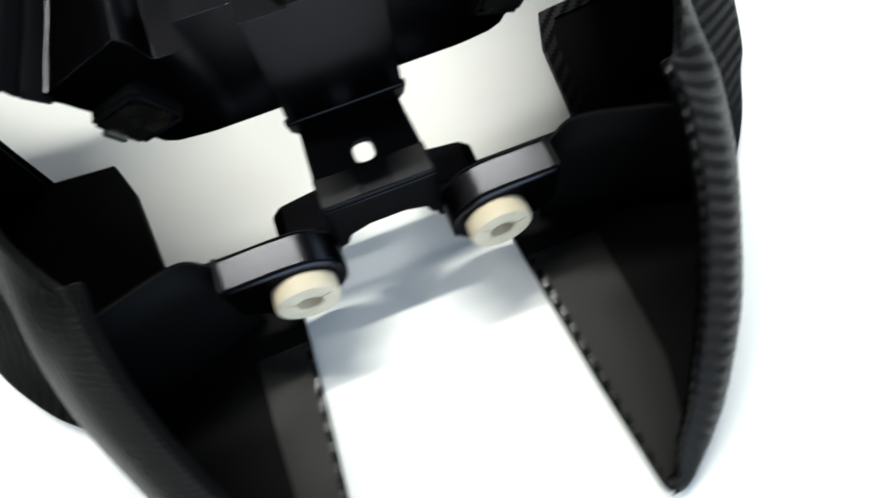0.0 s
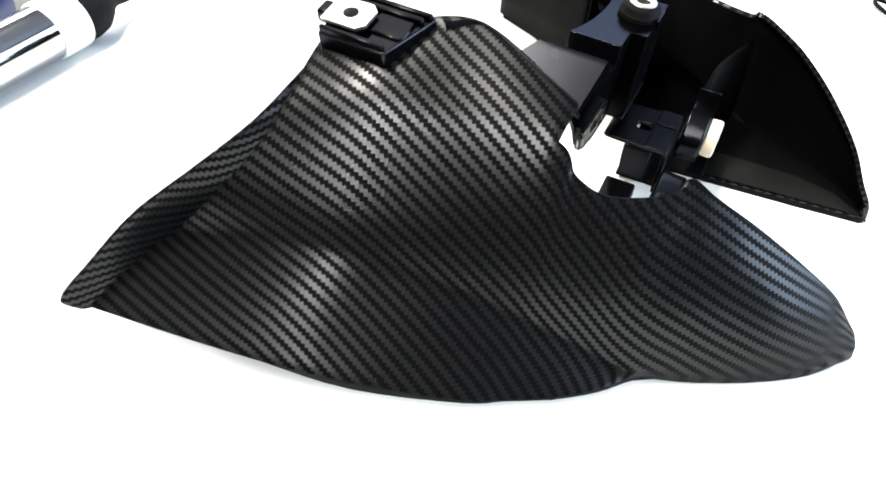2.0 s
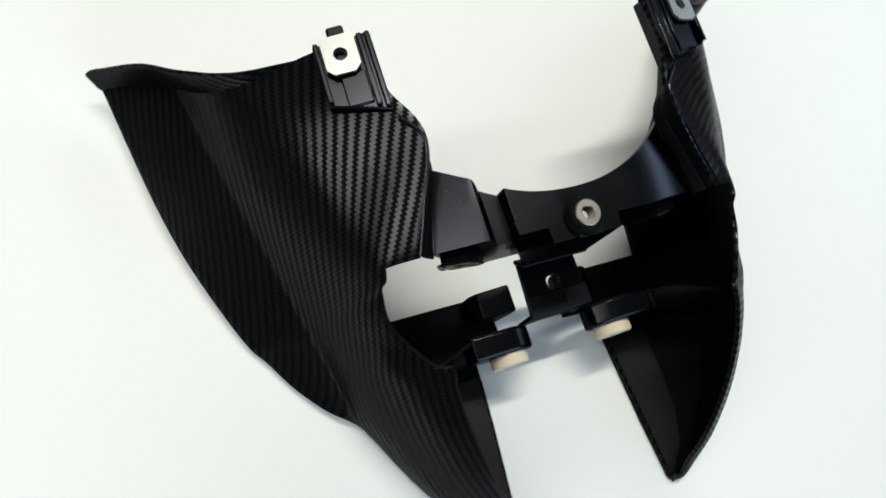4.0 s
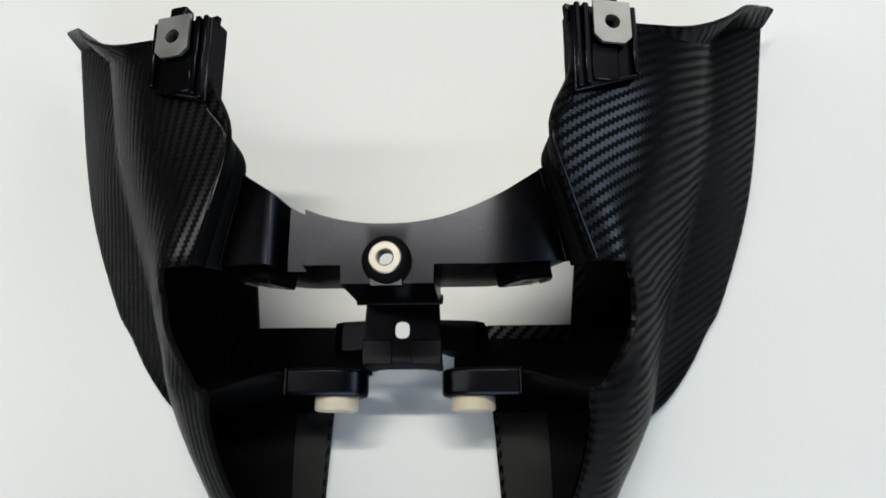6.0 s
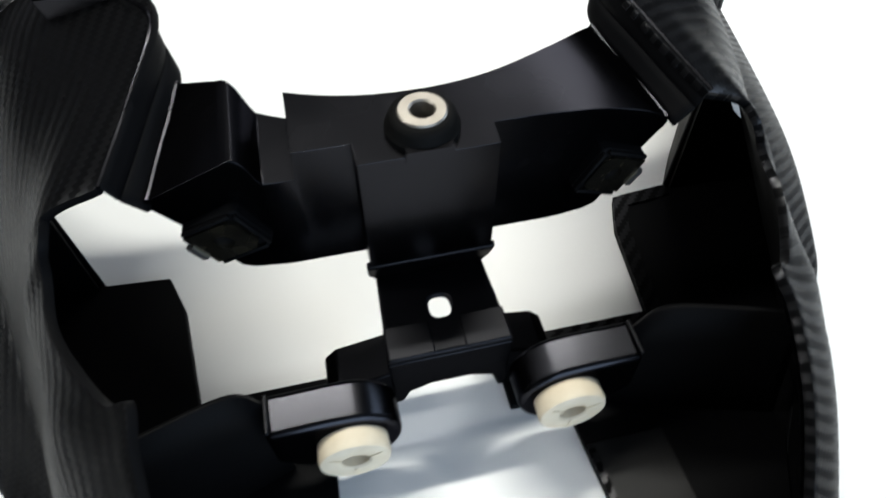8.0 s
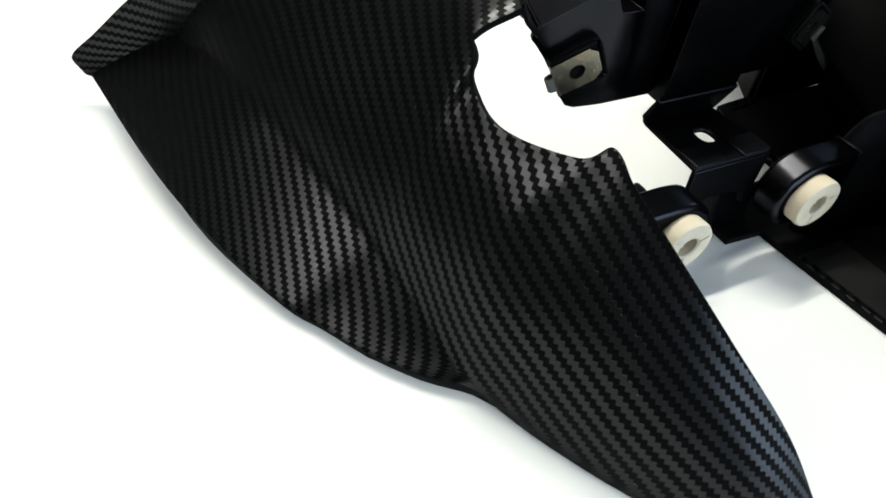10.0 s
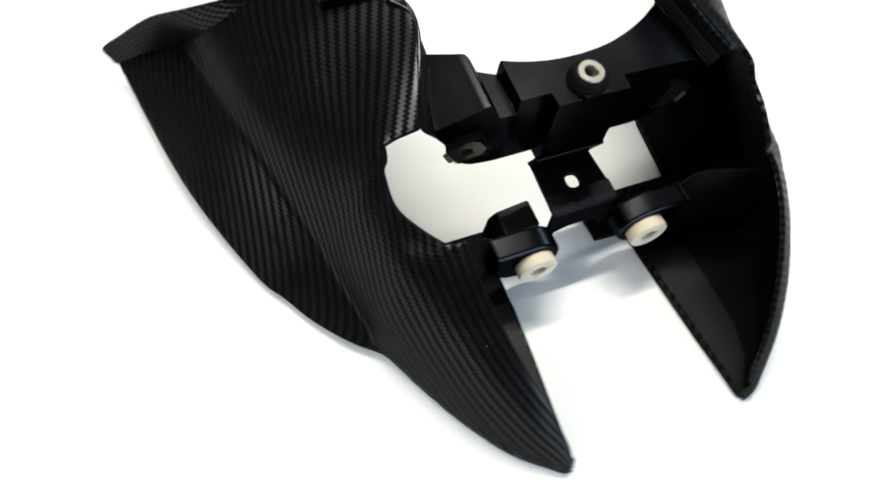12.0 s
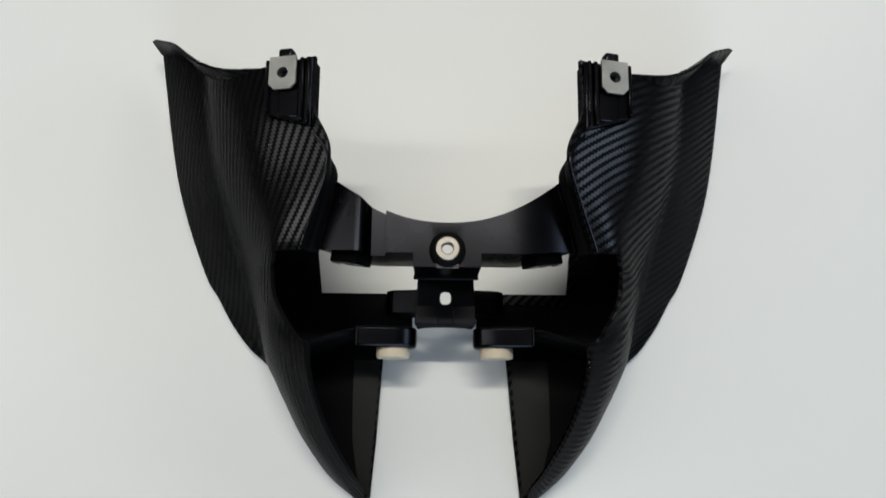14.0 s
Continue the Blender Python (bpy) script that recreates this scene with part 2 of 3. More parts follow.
structure("floor", box(-8.0, 2.5, -2.4, 2.05, -0.79, -0.75), FLOOR, "beige tiled floor below the table")
structure("ceiling", box(-8.0, 2.5, -2.4, 2.05, 2.3, 2.34), WALL, "plain grey ceiling above the table")
structure("wall_west", box(-8.1, -8.0, -2.4, 2.05, -0.75, 2.3), WALL, "plain grey wall")
_bm = box(-8.0, 2.5, 2.05, 2.15, -0.75, 0.88)
box(-8.0, 2.5, 2.05, 2.15, 1.82, 2.3, _bm)
box(-8.0, 0.53, 2.05, 2.15, 0.88, 1.82, _bm)
box(1.87, 2.5, 2.05, 2.15, 0.88, 1.82, _bm)
structure("wall_north", _bm, WALL, "plain grey wall with a window opening")
_bm = box(2.5, 2.6, -2.4, 2.05, -0.75, 0.86)
box(2.5, 2.6, -2.4, 2.05, 1.50, 2.3, _bm)
box(2.5, 2.6, -2.4, -0.14, 0.86, 1.50, _bm)
box(2.5, 2.6, 0.98, 2.05, 0.86, 1.50, _bm)
structure("wall_east", _bm, WALL, "plain grey wall with a window opening")
_bm = box(-8.0, 2.5, -2.5, -2.4, -0.75, -0.26)
box(-8.0, 2.5, -2.5, -2.4, 1.9, 2.3, _bm)
box(-8.0, -0.68, -2.5, -2.4, -0.26, 1.9, _bm)
box(2.38, 2.5, -2.5, -2.4, -0.26, 1.9, _bm)
structure("wall_south", _bm, WALL, "plain grey wall with a tall window opening")

table = empty("table", (0, 0.3, -0.75), "white laminate table with a plain matt top", "table")
_bm = prism(((-0.43, -0.283), (0.46, -0.194), (0.46, 0.56), (-0.43, 0.56)), -0.028, 0.0)
_top = bevelled(part("tabletop", _bm, TABLE, None), 0.004, 3)
_top.parent = table
_top.matrix_parent_inverse = Matrix.Translation((0, -0.3, 0.75))
for _x, _y in ((-0.38, -0.22), (0.41, -0.14), (-0.38, 0.51), (0.41, 0.51)):
    _leg = part("leg", box(_x - 0.02, _x + 0.02, _y - 0.02, _y + 0.02, -0.75, -0.028), WHITE, None)
    _leg.parent = table
    _leg.matrix_parent_inverse = Matrix.Translation((0, -0.3, 0.75))

# ---- the fairing: one moulding with two winged sides ----
fairing = empty("motorcycle_fairing", (0, 0, 0), "black motorcycle fairing in carbon-look film on a white table", "fairing")

# lines of one side, from the rear end to the tip: distance from the middle, length, height
INNER_EDGE = [(0.0725, 0.124, 0.1160), (0.0732, 0.095, 0.1160), (0.0630, 0.0650, 0.1162), (0.0793, 0.0172, 0.1026)]
CUT = [(0.100, 0.124, 0.1045), (0.100, 0.095, 0.1045), (0.089, 0.062, 0.1035), (0.095, 0.0180, 0.0955), (0.098, 0.008, 0.085),
       (0.0965, -0.0065, 0.0795), (0.0838, -0.0268, 0.0800), (0.0765, -0.0312, 0.0845), (0.0765, -0.042, 0.0795), (0.0735, -0.060, 0.070),
       (0.067, -0.081, 0.055), (0.058, -0.101, 0.037), (0.0520, -0.1135, 0.0205), (0.0505, -0.1200, 0.0120), (0.0484, -0.1190, 0.0085)]
SHOULDER = [(0.127, 0.125, 0.0895), (0.120, 0.096, 0.0905), (0.110, 0.060, 0.089), (0.107, 0.018, 0.078), (0.108, 0.007, 0.070),
            (0.106, -0.008, 0.064), (0.100, -0.024, 0.066), (0.094, -0.036, 0.065), (0.092, -0.047, 0.060), (0.0875, -0.062, 0.053),
            (0.0785, -0.083, 0.042), (0.066, -0.103, 0.029), (0.0565, -0.1158, 0.0160), (0.0520, -0.1215, 0.0095), (0.0481, -0.1200, 0.0070)]
FLANK = [(0.150, 0.139, 0.066), (0.139, 0.0945, 0.067), (0.130, 0.059, 0.063), (0.1205, 0.0185, 0.052), (0.119, 0.006, 0.047),
         (0.1165, -0.009, 0.041), (0.112, -0.0255, 0.040), (0.108, -0.038, 0.038), (0.1035, -0.050, 0.034), (0.098, -0.063, 0.029),
         (0.0875, -0.084, 0.023), (0.073, -0.104, 0.0165), (0.0595, -0.1172, 0.0110), (0.0528, -0.1226, 0.0070), (0.0479, -0.1205, 0.0055)]
VALLEY = [(0.1635, 0.161, 0.040), (0.150, 0.094, 0.047), (0.140, 0.058, 0.0415), (0.130, 0.0195, 0.031), (0.1265, 0.005, 0.0255),
          (0.1225, -0.0105, 0.0195), (0.119, -0.0255, 0.0135), (0.1152, -0.0385, 0.0115), (0.1085, -0.051, 0.0105), (0.1025, -0.063, 0.0095),
          (0.0905, -0.084, 0.0085), (0.0755, -0.105, 0.0075), (0.0605, -0.1180, 0.006), (0.0530, -0.1231, 0.0045), (0.0478, -0.1208, 0.0040)]
FIN = [(0.1835, 0.1732, 0.028), (0.1695, 0.101, 0.031), (0.159, 0.061, 0.0265), (0.145, 0.0195, 0.019), (0.139, 0.005, 0.0155),
       (0.1315, -0.0105, 0.0125), (0.1223, -0.027, 0.0098), (0.1155, -0.0388, 0.009), (0.1085, -0.0513, 0.006), (0.1025, -0.0633, 0.0055),
       (0.0905, -0.0844, 0.0045), (0.0755, -0.1053, 0.004), (0.0605, -0.1183, 0.0035), (0.0530, -0.1234, 0.003), (0.0477, -0.1210, 0.0028)]
EDGE = [(0.2022, 0.1818, 0.016), (0.1890, 0.108, 0.0125), (0.178, 0.065, 0.0105), (0.1615, 0.021, 0.0065), (0.152, 0.0055, 0.0055),
        (0.1418, -0.0115, 0.0055), (0.1290, -0.0275, 0.0062), (0.1158, -0.0393, 0.0065), (0.108, -0.0515, 0.0025), (0.102, -0.0635, 0.0015),
        (0.090, -0.0847, 0.001), (0.075, -0.1056, 0.001), (0.060, -0.1186, 0.001), (0.0528, -0.1237, 0.001), (0.0476, -0.1212, 0.001)]


SKEW = 0.012  # the moulding is slightly warped to one side
FILM_TURN = {-1: -18.0, 1: 13.0}  # degrees by which the film is laid askew


def side_surface(side):
    """The wrapped outer skin of one side (side: 1 or -1), with film coordinates in metres."""
    bm = bmesh.new()
    uv = bm.loops.layers.uv.new("UVMap")
    across, along = 6, 8
    steps = (len(CUT) - 1) * along
    rows, film = [], []
    for r in range(steps + 1):
        t = r / along
        rear = t <= 3.0001
        lines = ([INNER_EDGE] if rear else []) + [CUT, SHOULDER, FLANK, VALLEY]
        upper = [smooth_line(line, min(t, len(line) - 1)) for line in lines]
        lower = [smooth_line(line, t) for line in (VALLEY, FIN, EDGE)]
        pts = [smooth_line(upper, i / across) for i in range((len(upper) - 1) * across)]
        pts += [smooth_line(lower, i / across) for i in range(2 * across + 1)]
        if side > 0:
            for p in pts:
                w = min(max((0.02 - p.y) / 0.06, 0.0), 1.0)
                inward = min(max((p.y - 0.03) / 0.03, 0.0), 1.0) * min(max((0.088 - p.x) / 0.02, 0.0), 1.0)
                p.x += 0.0022 * inward
                p.x, p.z = p.x + 0.0022 * w * min(p.z / 0.03, 1.0), p.z + 0.0028 * w * p.z / 0.08
        zero = len(pts) - 1 - 2 * across
        d = [0.0] * len(pts)
        for i in range(zero - 1, -1, -1):
            d[i] = d[i + 1] - (pts[i + 1] - pts[i]).length
        for i in range(zero + 1, len(pts)):
            d[i] = d[i - 1] + (pts[i] - pts[i - 1]).length
        rows.append(([None] * (0 if rear else across) + [bm.verts.new((side * p.x - SKEW * p.y, p.y, p.z)) for p in pts]))
        film.append([0.0] * (0 if rear else across) + d)
    # along the film: the way down each column from the line just behind the cut-out
    width, seam = len(rows[0]), 3 * along
    down = [[0.0] * width for _ in rows]
    for c in range(width):
        for r in list(range(seam + 1, steps + 1)) + list(range(seam - 1, -1, -1)):
            back = r - 1 if r > seam else r + 1
            if rows[r][c] and rows[back][c]:
                gone = (rows[r][c].co - rows[back][c].co).length
                down[r][c] = down[back][c] + (gone if r > seam else -gone)
    # at the rear end, where the lines fan out, the film runs on straight
    valley = width - 1 - 2 * across
    ahead = (rows[0][valley].co - rows[along][valley].co).normalized()
    for c in range(width):
        for r in range(along - 1, -1, -1):
            p, q = rows[r + 1][max(c - 1, 0)].co, rows[r + 1][min(c + 1, width - 1)].co
            out = (q - p) - ahead * (q - p).dot(ahead)
            gone = rows[r][c].co - rows[r + 1][c].co
            film[r][c] = film[r + 1][c] + gone.dot(out.normalized())
            down[r][c] = down[r + 1][c] - gone.dot(ahead)
    turn = math.radians(FILM_TURN[side])
    for r in range(steps):
        for c in range(len(rows[r]) - 1):
            q = ((r, c), (r, c + 1), (r + 1, c + 1), (r + 1, c))
            if side > 0:
                q = q[::-1]
            if any(rows[a][b] is None for a, b in q):
                continue
            try:
                f = bm.faces.new([rows[a][b] for a, b in q])
            except ValueError:
                continue
            for loop, (a, b) in zip(f.loops, q):
                u, v = side * film[a][b], -down[a][b]
                loop[uv].uv = (u * math.cos(turn) - v * math.sin(turn), u * math.sin(turn) + v * math.cos(turn))
    return bm


def strip(lines, side, steps=8, across=3):
    """A band lofted over a few lines with film coordinates; mirrored by side."""
    bm = bmesh.new()
    uv = bm.loops.layers.uv.new("UVMap")
    n = len(lines[0]) - 1
    rows, film, run, last = [], [], 0.0, None
    for r in range(n * steps + 1):
        t = r / steps
        ctrl = [smooth_line(line, t) for line in lines]
        pts = [smooth_line(ctrl, i / across) for i in range((len(ctrl) - 1) * across + 1)]
        run += (pts[0] - last).length if last is not None else 0.0
        last = pts[0]
        d = [0.0]
        for p, q in zip(pts, pts[1:]):
            d.append(d[-1] + (q - p).length)
        rows.append([bm.verts.new((side * p.x - SKEW * p.y, p.y, p.z)) for p in pts])
        film.append([(side * run, x) for x in d])
    for r in range(n * steps):
        for c in range(len(rows[r]) - 1):
            q = ((r, c), (r, c + 1), (r + 1, c + 1), (r + 1, c))
            q = q[::-1] if side < 0 else q
            f = bm.faces.new([rows[a][b] for a, b in q])
            for loop, (a, b) in zip(f.loops, q):
                loop[uv].uv = film[a][b]
    return bm


def bead(points, side, radius, steps=6, n=8):
    """A thin round bead along a smooth line; mirrored by side."""
    bm = bmesh.new()
    count = (len(points) - 1) * steps
    line = [smooth_line(points, i / steps) for i in range(count + 1)]
    line = [Vector((side * p.x - SKEW * p.y, p.y, p.z)) for p in line]
    rings = []
    for i, p in enumerate(line):
        along = (line[min(i + 1, count)] - line[max(i - 1, 0)]).normalized()
        across = along.cross(Vector((0, 0, 1))).normalized()
        up = across.cross(along)
        rings.append([bm.verts.new(p + radius * (math.cos(a * math.tau / n) * across + math.sin(a * math.tau / n) * up)) for a in range(n)])
    for p, q in zip(rings, rings[1:]):
        for i in range(n):
            bm.faces.new((p[i], p[(i + 1) % n], q[(i + 1) % n], q[i]))
    bm.faces.new(rings[0])
    bm.faces.new(rings[-1])
    bmesh.ops.recalc_face_normals(bm, faces=bm.faces)
    return bm


def cut_hem():
    """The film turned in along the front cut edge of the right side, narrowing to the tip."""
    near, far = [], []
    for i in range(7, 14):
        a, b = Vector(CUT[i]), Vector(SHOULDER[i])
        for p in (a, b):
            p.x, p.z = p.x + 0.0022 * min(p.z / 0.03, 1.0), p.z + 0.0028 * p.z / 0.08
        out = (b - a).normalized()
        along = (Vector(CUT[i + 1]) - Vector(CUT[i - 1])).normalized()
        up = out.cross(along)
        up = (up if up.z > 0 else -up).normalized()
        wide = 0.0015 + 0.0055 * (1 - (i - 7) / 7)
        near.append(tuple(a - up * 0.0031 - out * 0.0003))
        far.append(tuple(a - up * 0.0030 + out * wide))
    bm = strip((near, far), 1)
    bmesh.ops.solidify(bm, geom=bm.faces[:], thickness=0.0005)
    return bm


FLAP_ROOT = [(0.2008, 0.1798, 0.0145), (0.1975, 0.1782, 0.0168), (0.1825, 0.1712, 0.0262), (0.1620, 0.1588, 0.0380), (0.1480, 0.1365, 0.0645), (0.1260, 0.1230, 0.0865), (0.105, 0.1205, 0.1000)]
FLAP_LIP = [(0.2040, 0.1838, 0.0168), (0.2066, 0.1874, 0.0225), (0.1945, 0.1788, 0.0360), (0.1758, 0.1636, 0.0570), (0.1578, 0.1446, 0.0748), (0.1355, 0.1300, 0.0890), (0.1062, 0.1238, 0.1012)]
FLAP_BEND = [((a + c) / 2 + 0.0009, (b + d) / 2 + 0.0004, (e + f) / 2 - 0.0006) for (a, b, e), (c, d, f) in zip(FLAP_ROOT, FLAP_LIP)]
FOLD_TOP = [(0.0722, 0.0790, 0.1172), (0.0638, 0.0655, 0.1163), (0.0700, 0.0430, 0.1100), (0.0788, 0.0180, 0.1028)]
FOLD_MID = [(0.0715, 0.0770, 0.1100), (0.0628, 0.0638, 0.1080), (0.0682, 0.0420, 0.1030), (0.0760, 0.0180, 0.0970)]
FOLD_LOW = [(0.0690, 0.0745, 0.1050), (0.0605, 0.0600, 0.1010), (0.0655, 0.0405, 0.0960), (0.0706, 0.0178, 0.0915)]
FLOOR_PLAN = [(0.0520, -0.1228), (0.0490, -0.1226), (0.0476, -0.1205), (0.0470, -0.113), (0.0445, -0.086), (0.0428, -0.060), (0.0410, -0.034), (0.0402, -0.016), (0.0215, -0.015), (0.022, 0.0105),
              (0.0835, 0.0105), (0.0885, 0.052), (0.0945, 0.069), (0.126, 0.0715), (0.176, 0.0690), (0.1575, 0.0210), (0.1392, -0.012), (0.1262, -0.0268), (0.1140, -0.0382),
              (0.1055, -0.051), (0.0995, -0.063), (0.0875, -0.084), (0.0725, -0.105), (0.058, -0.1185)]

for side in (-1, 1):
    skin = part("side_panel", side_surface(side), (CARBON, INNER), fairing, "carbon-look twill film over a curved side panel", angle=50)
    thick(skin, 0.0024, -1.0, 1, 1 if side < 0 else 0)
    bevelled(skin, 0.0006, 2)
    flap = part("rear_lip", strip((FLAP_ROOT, FLAP_BEND, FLAP_LIP), side), (CARBON, INNER), skin)
    thick(flap, 0.0020, 0.0, 0, 0).modifiers["thickness"].use_even_offset = False
    bevelled(flap, 0.0006, 2)
    out = 0.0020 if side > 0 else 0.0
    for upper, lower in ((FOLD_TOP, FOLD_MID), (FOLD_MID, FOLD_LOW)):
        fold = part("inner_rebate", strip([[(x + out, y, z) for x, y, z in line] for line in (upper, lower)], side), INNER, skin)
        bevelled(thick(fold, 0.0014, 0.0), 0.0004, 1)
    part("film_edge", bead([(x + out, y, z - 0.0004) for x, y, z in FOLD_TOP], side, 0.0007), PLASTIC, skin, "trimmed edge of the film")
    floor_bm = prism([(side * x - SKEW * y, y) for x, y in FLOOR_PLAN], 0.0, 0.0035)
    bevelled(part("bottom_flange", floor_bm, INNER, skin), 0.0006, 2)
    # lighter strip paints the lit part of the floor; shade beyond stays near black
    grow = 0.0085 if side > 0 else 0.0
    strip_plan = [(0.0506, -0.1215), (0.0480, -0.1205), (0.0474, -0.113), (0.0449, -0.086), (0.0432, -0.060), (0.0416, -0.034), (0.060 + grow, -0.034), (0.0605 + grow, -0.060), (0.0600 + grow, -0.085), (0.0570 + 0.7 * grow, -0.105), (0.0535, -0.1165)]
    strip_bm = prism([(side * x - SKEW * y, y) for x, y in strip_plan], 0.0034, 0.0040)
    bevelled(part("lit_flange_strip", strip_bm, FLANGE, skin, "satin dark grey strip, lightened where light reaches the inner edge"), 0.0003, 1)
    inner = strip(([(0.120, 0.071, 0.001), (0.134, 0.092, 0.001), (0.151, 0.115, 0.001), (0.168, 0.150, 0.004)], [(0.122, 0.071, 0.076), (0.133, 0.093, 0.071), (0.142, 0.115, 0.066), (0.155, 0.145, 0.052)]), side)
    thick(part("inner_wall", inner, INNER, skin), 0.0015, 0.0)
    # added under the outer edge to close the gap to the lit table
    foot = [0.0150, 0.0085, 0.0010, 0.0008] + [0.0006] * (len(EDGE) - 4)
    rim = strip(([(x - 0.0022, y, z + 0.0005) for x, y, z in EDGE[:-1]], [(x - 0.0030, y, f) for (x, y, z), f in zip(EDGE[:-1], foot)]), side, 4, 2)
    thick(part("gap_skirt", rim, INNER, skin), 0.0008, 0.0)
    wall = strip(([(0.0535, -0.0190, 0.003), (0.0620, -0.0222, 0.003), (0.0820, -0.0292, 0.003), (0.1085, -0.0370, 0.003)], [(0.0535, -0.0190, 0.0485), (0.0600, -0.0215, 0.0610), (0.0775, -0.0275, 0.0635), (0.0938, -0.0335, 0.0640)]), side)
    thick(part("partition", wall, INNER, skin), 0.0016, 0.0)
    # unseen floor and cross wall, added to keep the hollow wing dark
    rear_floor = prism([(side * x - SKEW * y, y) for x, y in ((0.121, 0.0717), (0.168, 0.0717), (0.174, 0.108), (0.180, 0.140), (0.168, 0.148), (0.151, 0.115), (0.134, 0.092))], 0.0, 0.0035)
    bevelled(part("closing_floor", rear_floor, INNER, skin), 0.0006, 2)
    closing_wall = prism([(side * x - SKEW * 0.07, z) for x, z in ((0.1215, 0.0036), (0.1215, 0.0690), (0.1380, 0.0440), (0.1580, 0.0240), (0.1755, 0.0090), (0.1755, 0.0036))], 0.0690, 0.0705, "y")
    part("closing_wall", closing_wall, INNER, skin)
    hems = ([(0.040, 0.0035), (0.0835, 0.0035), (0.0835, 0.0106), (0.040, 0.0106)], [(0.0834, 0.0107), (0.0895, 0.0107), (0.0945, 0.052), (0.0884, 0.052)], [(0.0884, 0.0521), (0.0945, 0.0521), (0.0990, 0.0625), (0.0980, 0.0695), (0.0943, 0.0690)],
                [(0.0985, 0.0635), (0.1200, 0.0655), (0.1200, 0.0715), (0.0980, 0.0697)],
                [(0.0476, -0.118), (0.0484 + 0.3 * out, -0.116), (0.0441 + 0.5 * out, -0.060), (0.0427 + 0.5 * out, -0.036), (0.0412, -0.036), (0.0427, -0.060)])
    for hem in hems if side > 0 else hems[-1:]:
        bm = prism([(side * x - SKEW * y, y) for x, y in hem], 0.0034, 0.0043)
        uv = bm.loops.layers.uv.new("UVMap")
        for f in bm.faces:
            for loop in f.loops:
                loop[uv].uv = loop.vert.co.xy
        part("film_hem", bm, CARBON, skin, "carbon-look film folded over the edge")
    if side > 0:
        part("cut_hem", cut_hem(), CARBON, skin, "carbon-look film folded in over the cut edge")


# ---- bridge between the sides ----
def bridge():
    bm = bmesh.new()

    def rear(x):
        return float(np.interp(abs(x), [0, 0.03, 0.041, 0.05, 0.06, 0.069], [0.032, 0.0358, 0.042, 0.048, 0.0555, 0.063])) if abs(x) > 0.05 else 0.032 + 0.016 * (abs(x) / 0.05) ** 2.2

    def front(x):
        return 0.0080 if abs(x) < 0.0181 else 0.0155 + max(0.0, abs(x) - 0.04) * 0.12

    def low(x):
        return 0.0620 if abs(x) < 0.0181 else float(np.interp(abs(x), [0.018, 0.0525, 0.0560, 0.0630, 0.0690, 0.0715], [0.0625, 0.0625, 0.0655, 0.0790, 0.0870, 0.0895]))

    xs = [-0.0715, -0.070, -0.066, -0.062, -0.058, -0.054, -0.0505, -0.0485, -0.0470, -0.0455, -0.0440, -0.0425, -0.0415, -0.0380, -0.0335, -0.0330, -0.029, -0.026, -0.022, -0.0182, -0.018, -0.0135, -0.009, -0.0045, 0.0, 0.0045, 0.009, 0.0135, 0.018, 0.0182, 0.022, 0.026, 0.030, 0.034, 0.038, 0.042, 0.046, 0.05, 0.054, 0.058, 0.062, 0.066, 0.070, 0.0715]
    rows = []
    for x in xs:
        top = float(np.interp(x, [-0.0500, -0.0485, -0.0470, -0.0455, -0.0440, -0.0425, -0.0415, -0.0335, -0.0330], [0.1052, 0.1054, 0.1052, 0.1038, 0.1010, 0.0978, 0.0966, 0.0966, 0.1055]))
        side_drop = max(0.0, -x - 0.0480) * 0.50 if x < 0 else 6.9 * max(0.0, x - 0.030) ** 2
        top -= side_drop
        ys = [rear(x), rear(x) * 0.66 + front(x) * 0.34, rear(x) * 0.33 + front(x) * 0.67, front(x)]
        lean = float(np.interp(abs(x), [0.040, 0.052], [0.05, 0.06]))
        rows.append([bm.verts.new((x, rear(x) + 0.0006, top - 0.002))] + [bm.verts.new((x, y, top + (y - 0.012) * lean)) for y in ys]
                    + [bm.verts.new((x, front(x) + 0.0008, (top + low(x)) / 2)), bm.verts.new((x, front(x) + 0.0015, low(x)))])
    for a, b in zip(rows, rows[1:]):
        for i in range(len(a) - 1):
            if 0 < i < 4 and abs(a[0].co.x + b[0].co.x) < 0.0181:
                continue
            bm.faces.new((a[i], a[i + 1], b[i + 1], b[i]))
    # round the hole for the collar
    middle = [row for row in rows if abs(row[0].co.x) < 0.00905]
    loop = [row[1] for row in middle] + middle[-1][2:4] + [row[4] for row in middle[::-1]] + middle[0][3:1:-1]
    ring = []
    for v in loop:
        a = math.atan2(v.co.y - 0.017, v.co.x)
        y = 0.017 + 0.0042 * math.sin(a)
        ring.append(bm.verts.new((0.0042 * math.cos(a), y, 0.1055 + (y - 0.012) * 0.05)))
    for i in range(len(loop)):
        j = (i + 1) % len(loop)
        bm.faces.new((loop[i], ring[i], ring[j], loop[j]))
    bmesh.ops.recalc_face_normals(bm, faces=bm.faces)
    if sum(f.normal.z for f in bm.faces) < 0:
        bmesh.ops.reverse_faces(bm, faces=bm.faces)
    return bm


arch = part("bridge", bridge(), PLASTIC, fairing, "smooth black plastic arch joining the two sides", angle=30)
for side in (-1, 1):
    part("arm_lip", bead(((0.0612, 0.0560, 0.1019), (0.0640, 0.0450, 0.0990), (0.0672, 0.0330, 0.0966), (0.0704, 0.0190, 0.0944)), side, 0.0008), PLASTIC, arch)
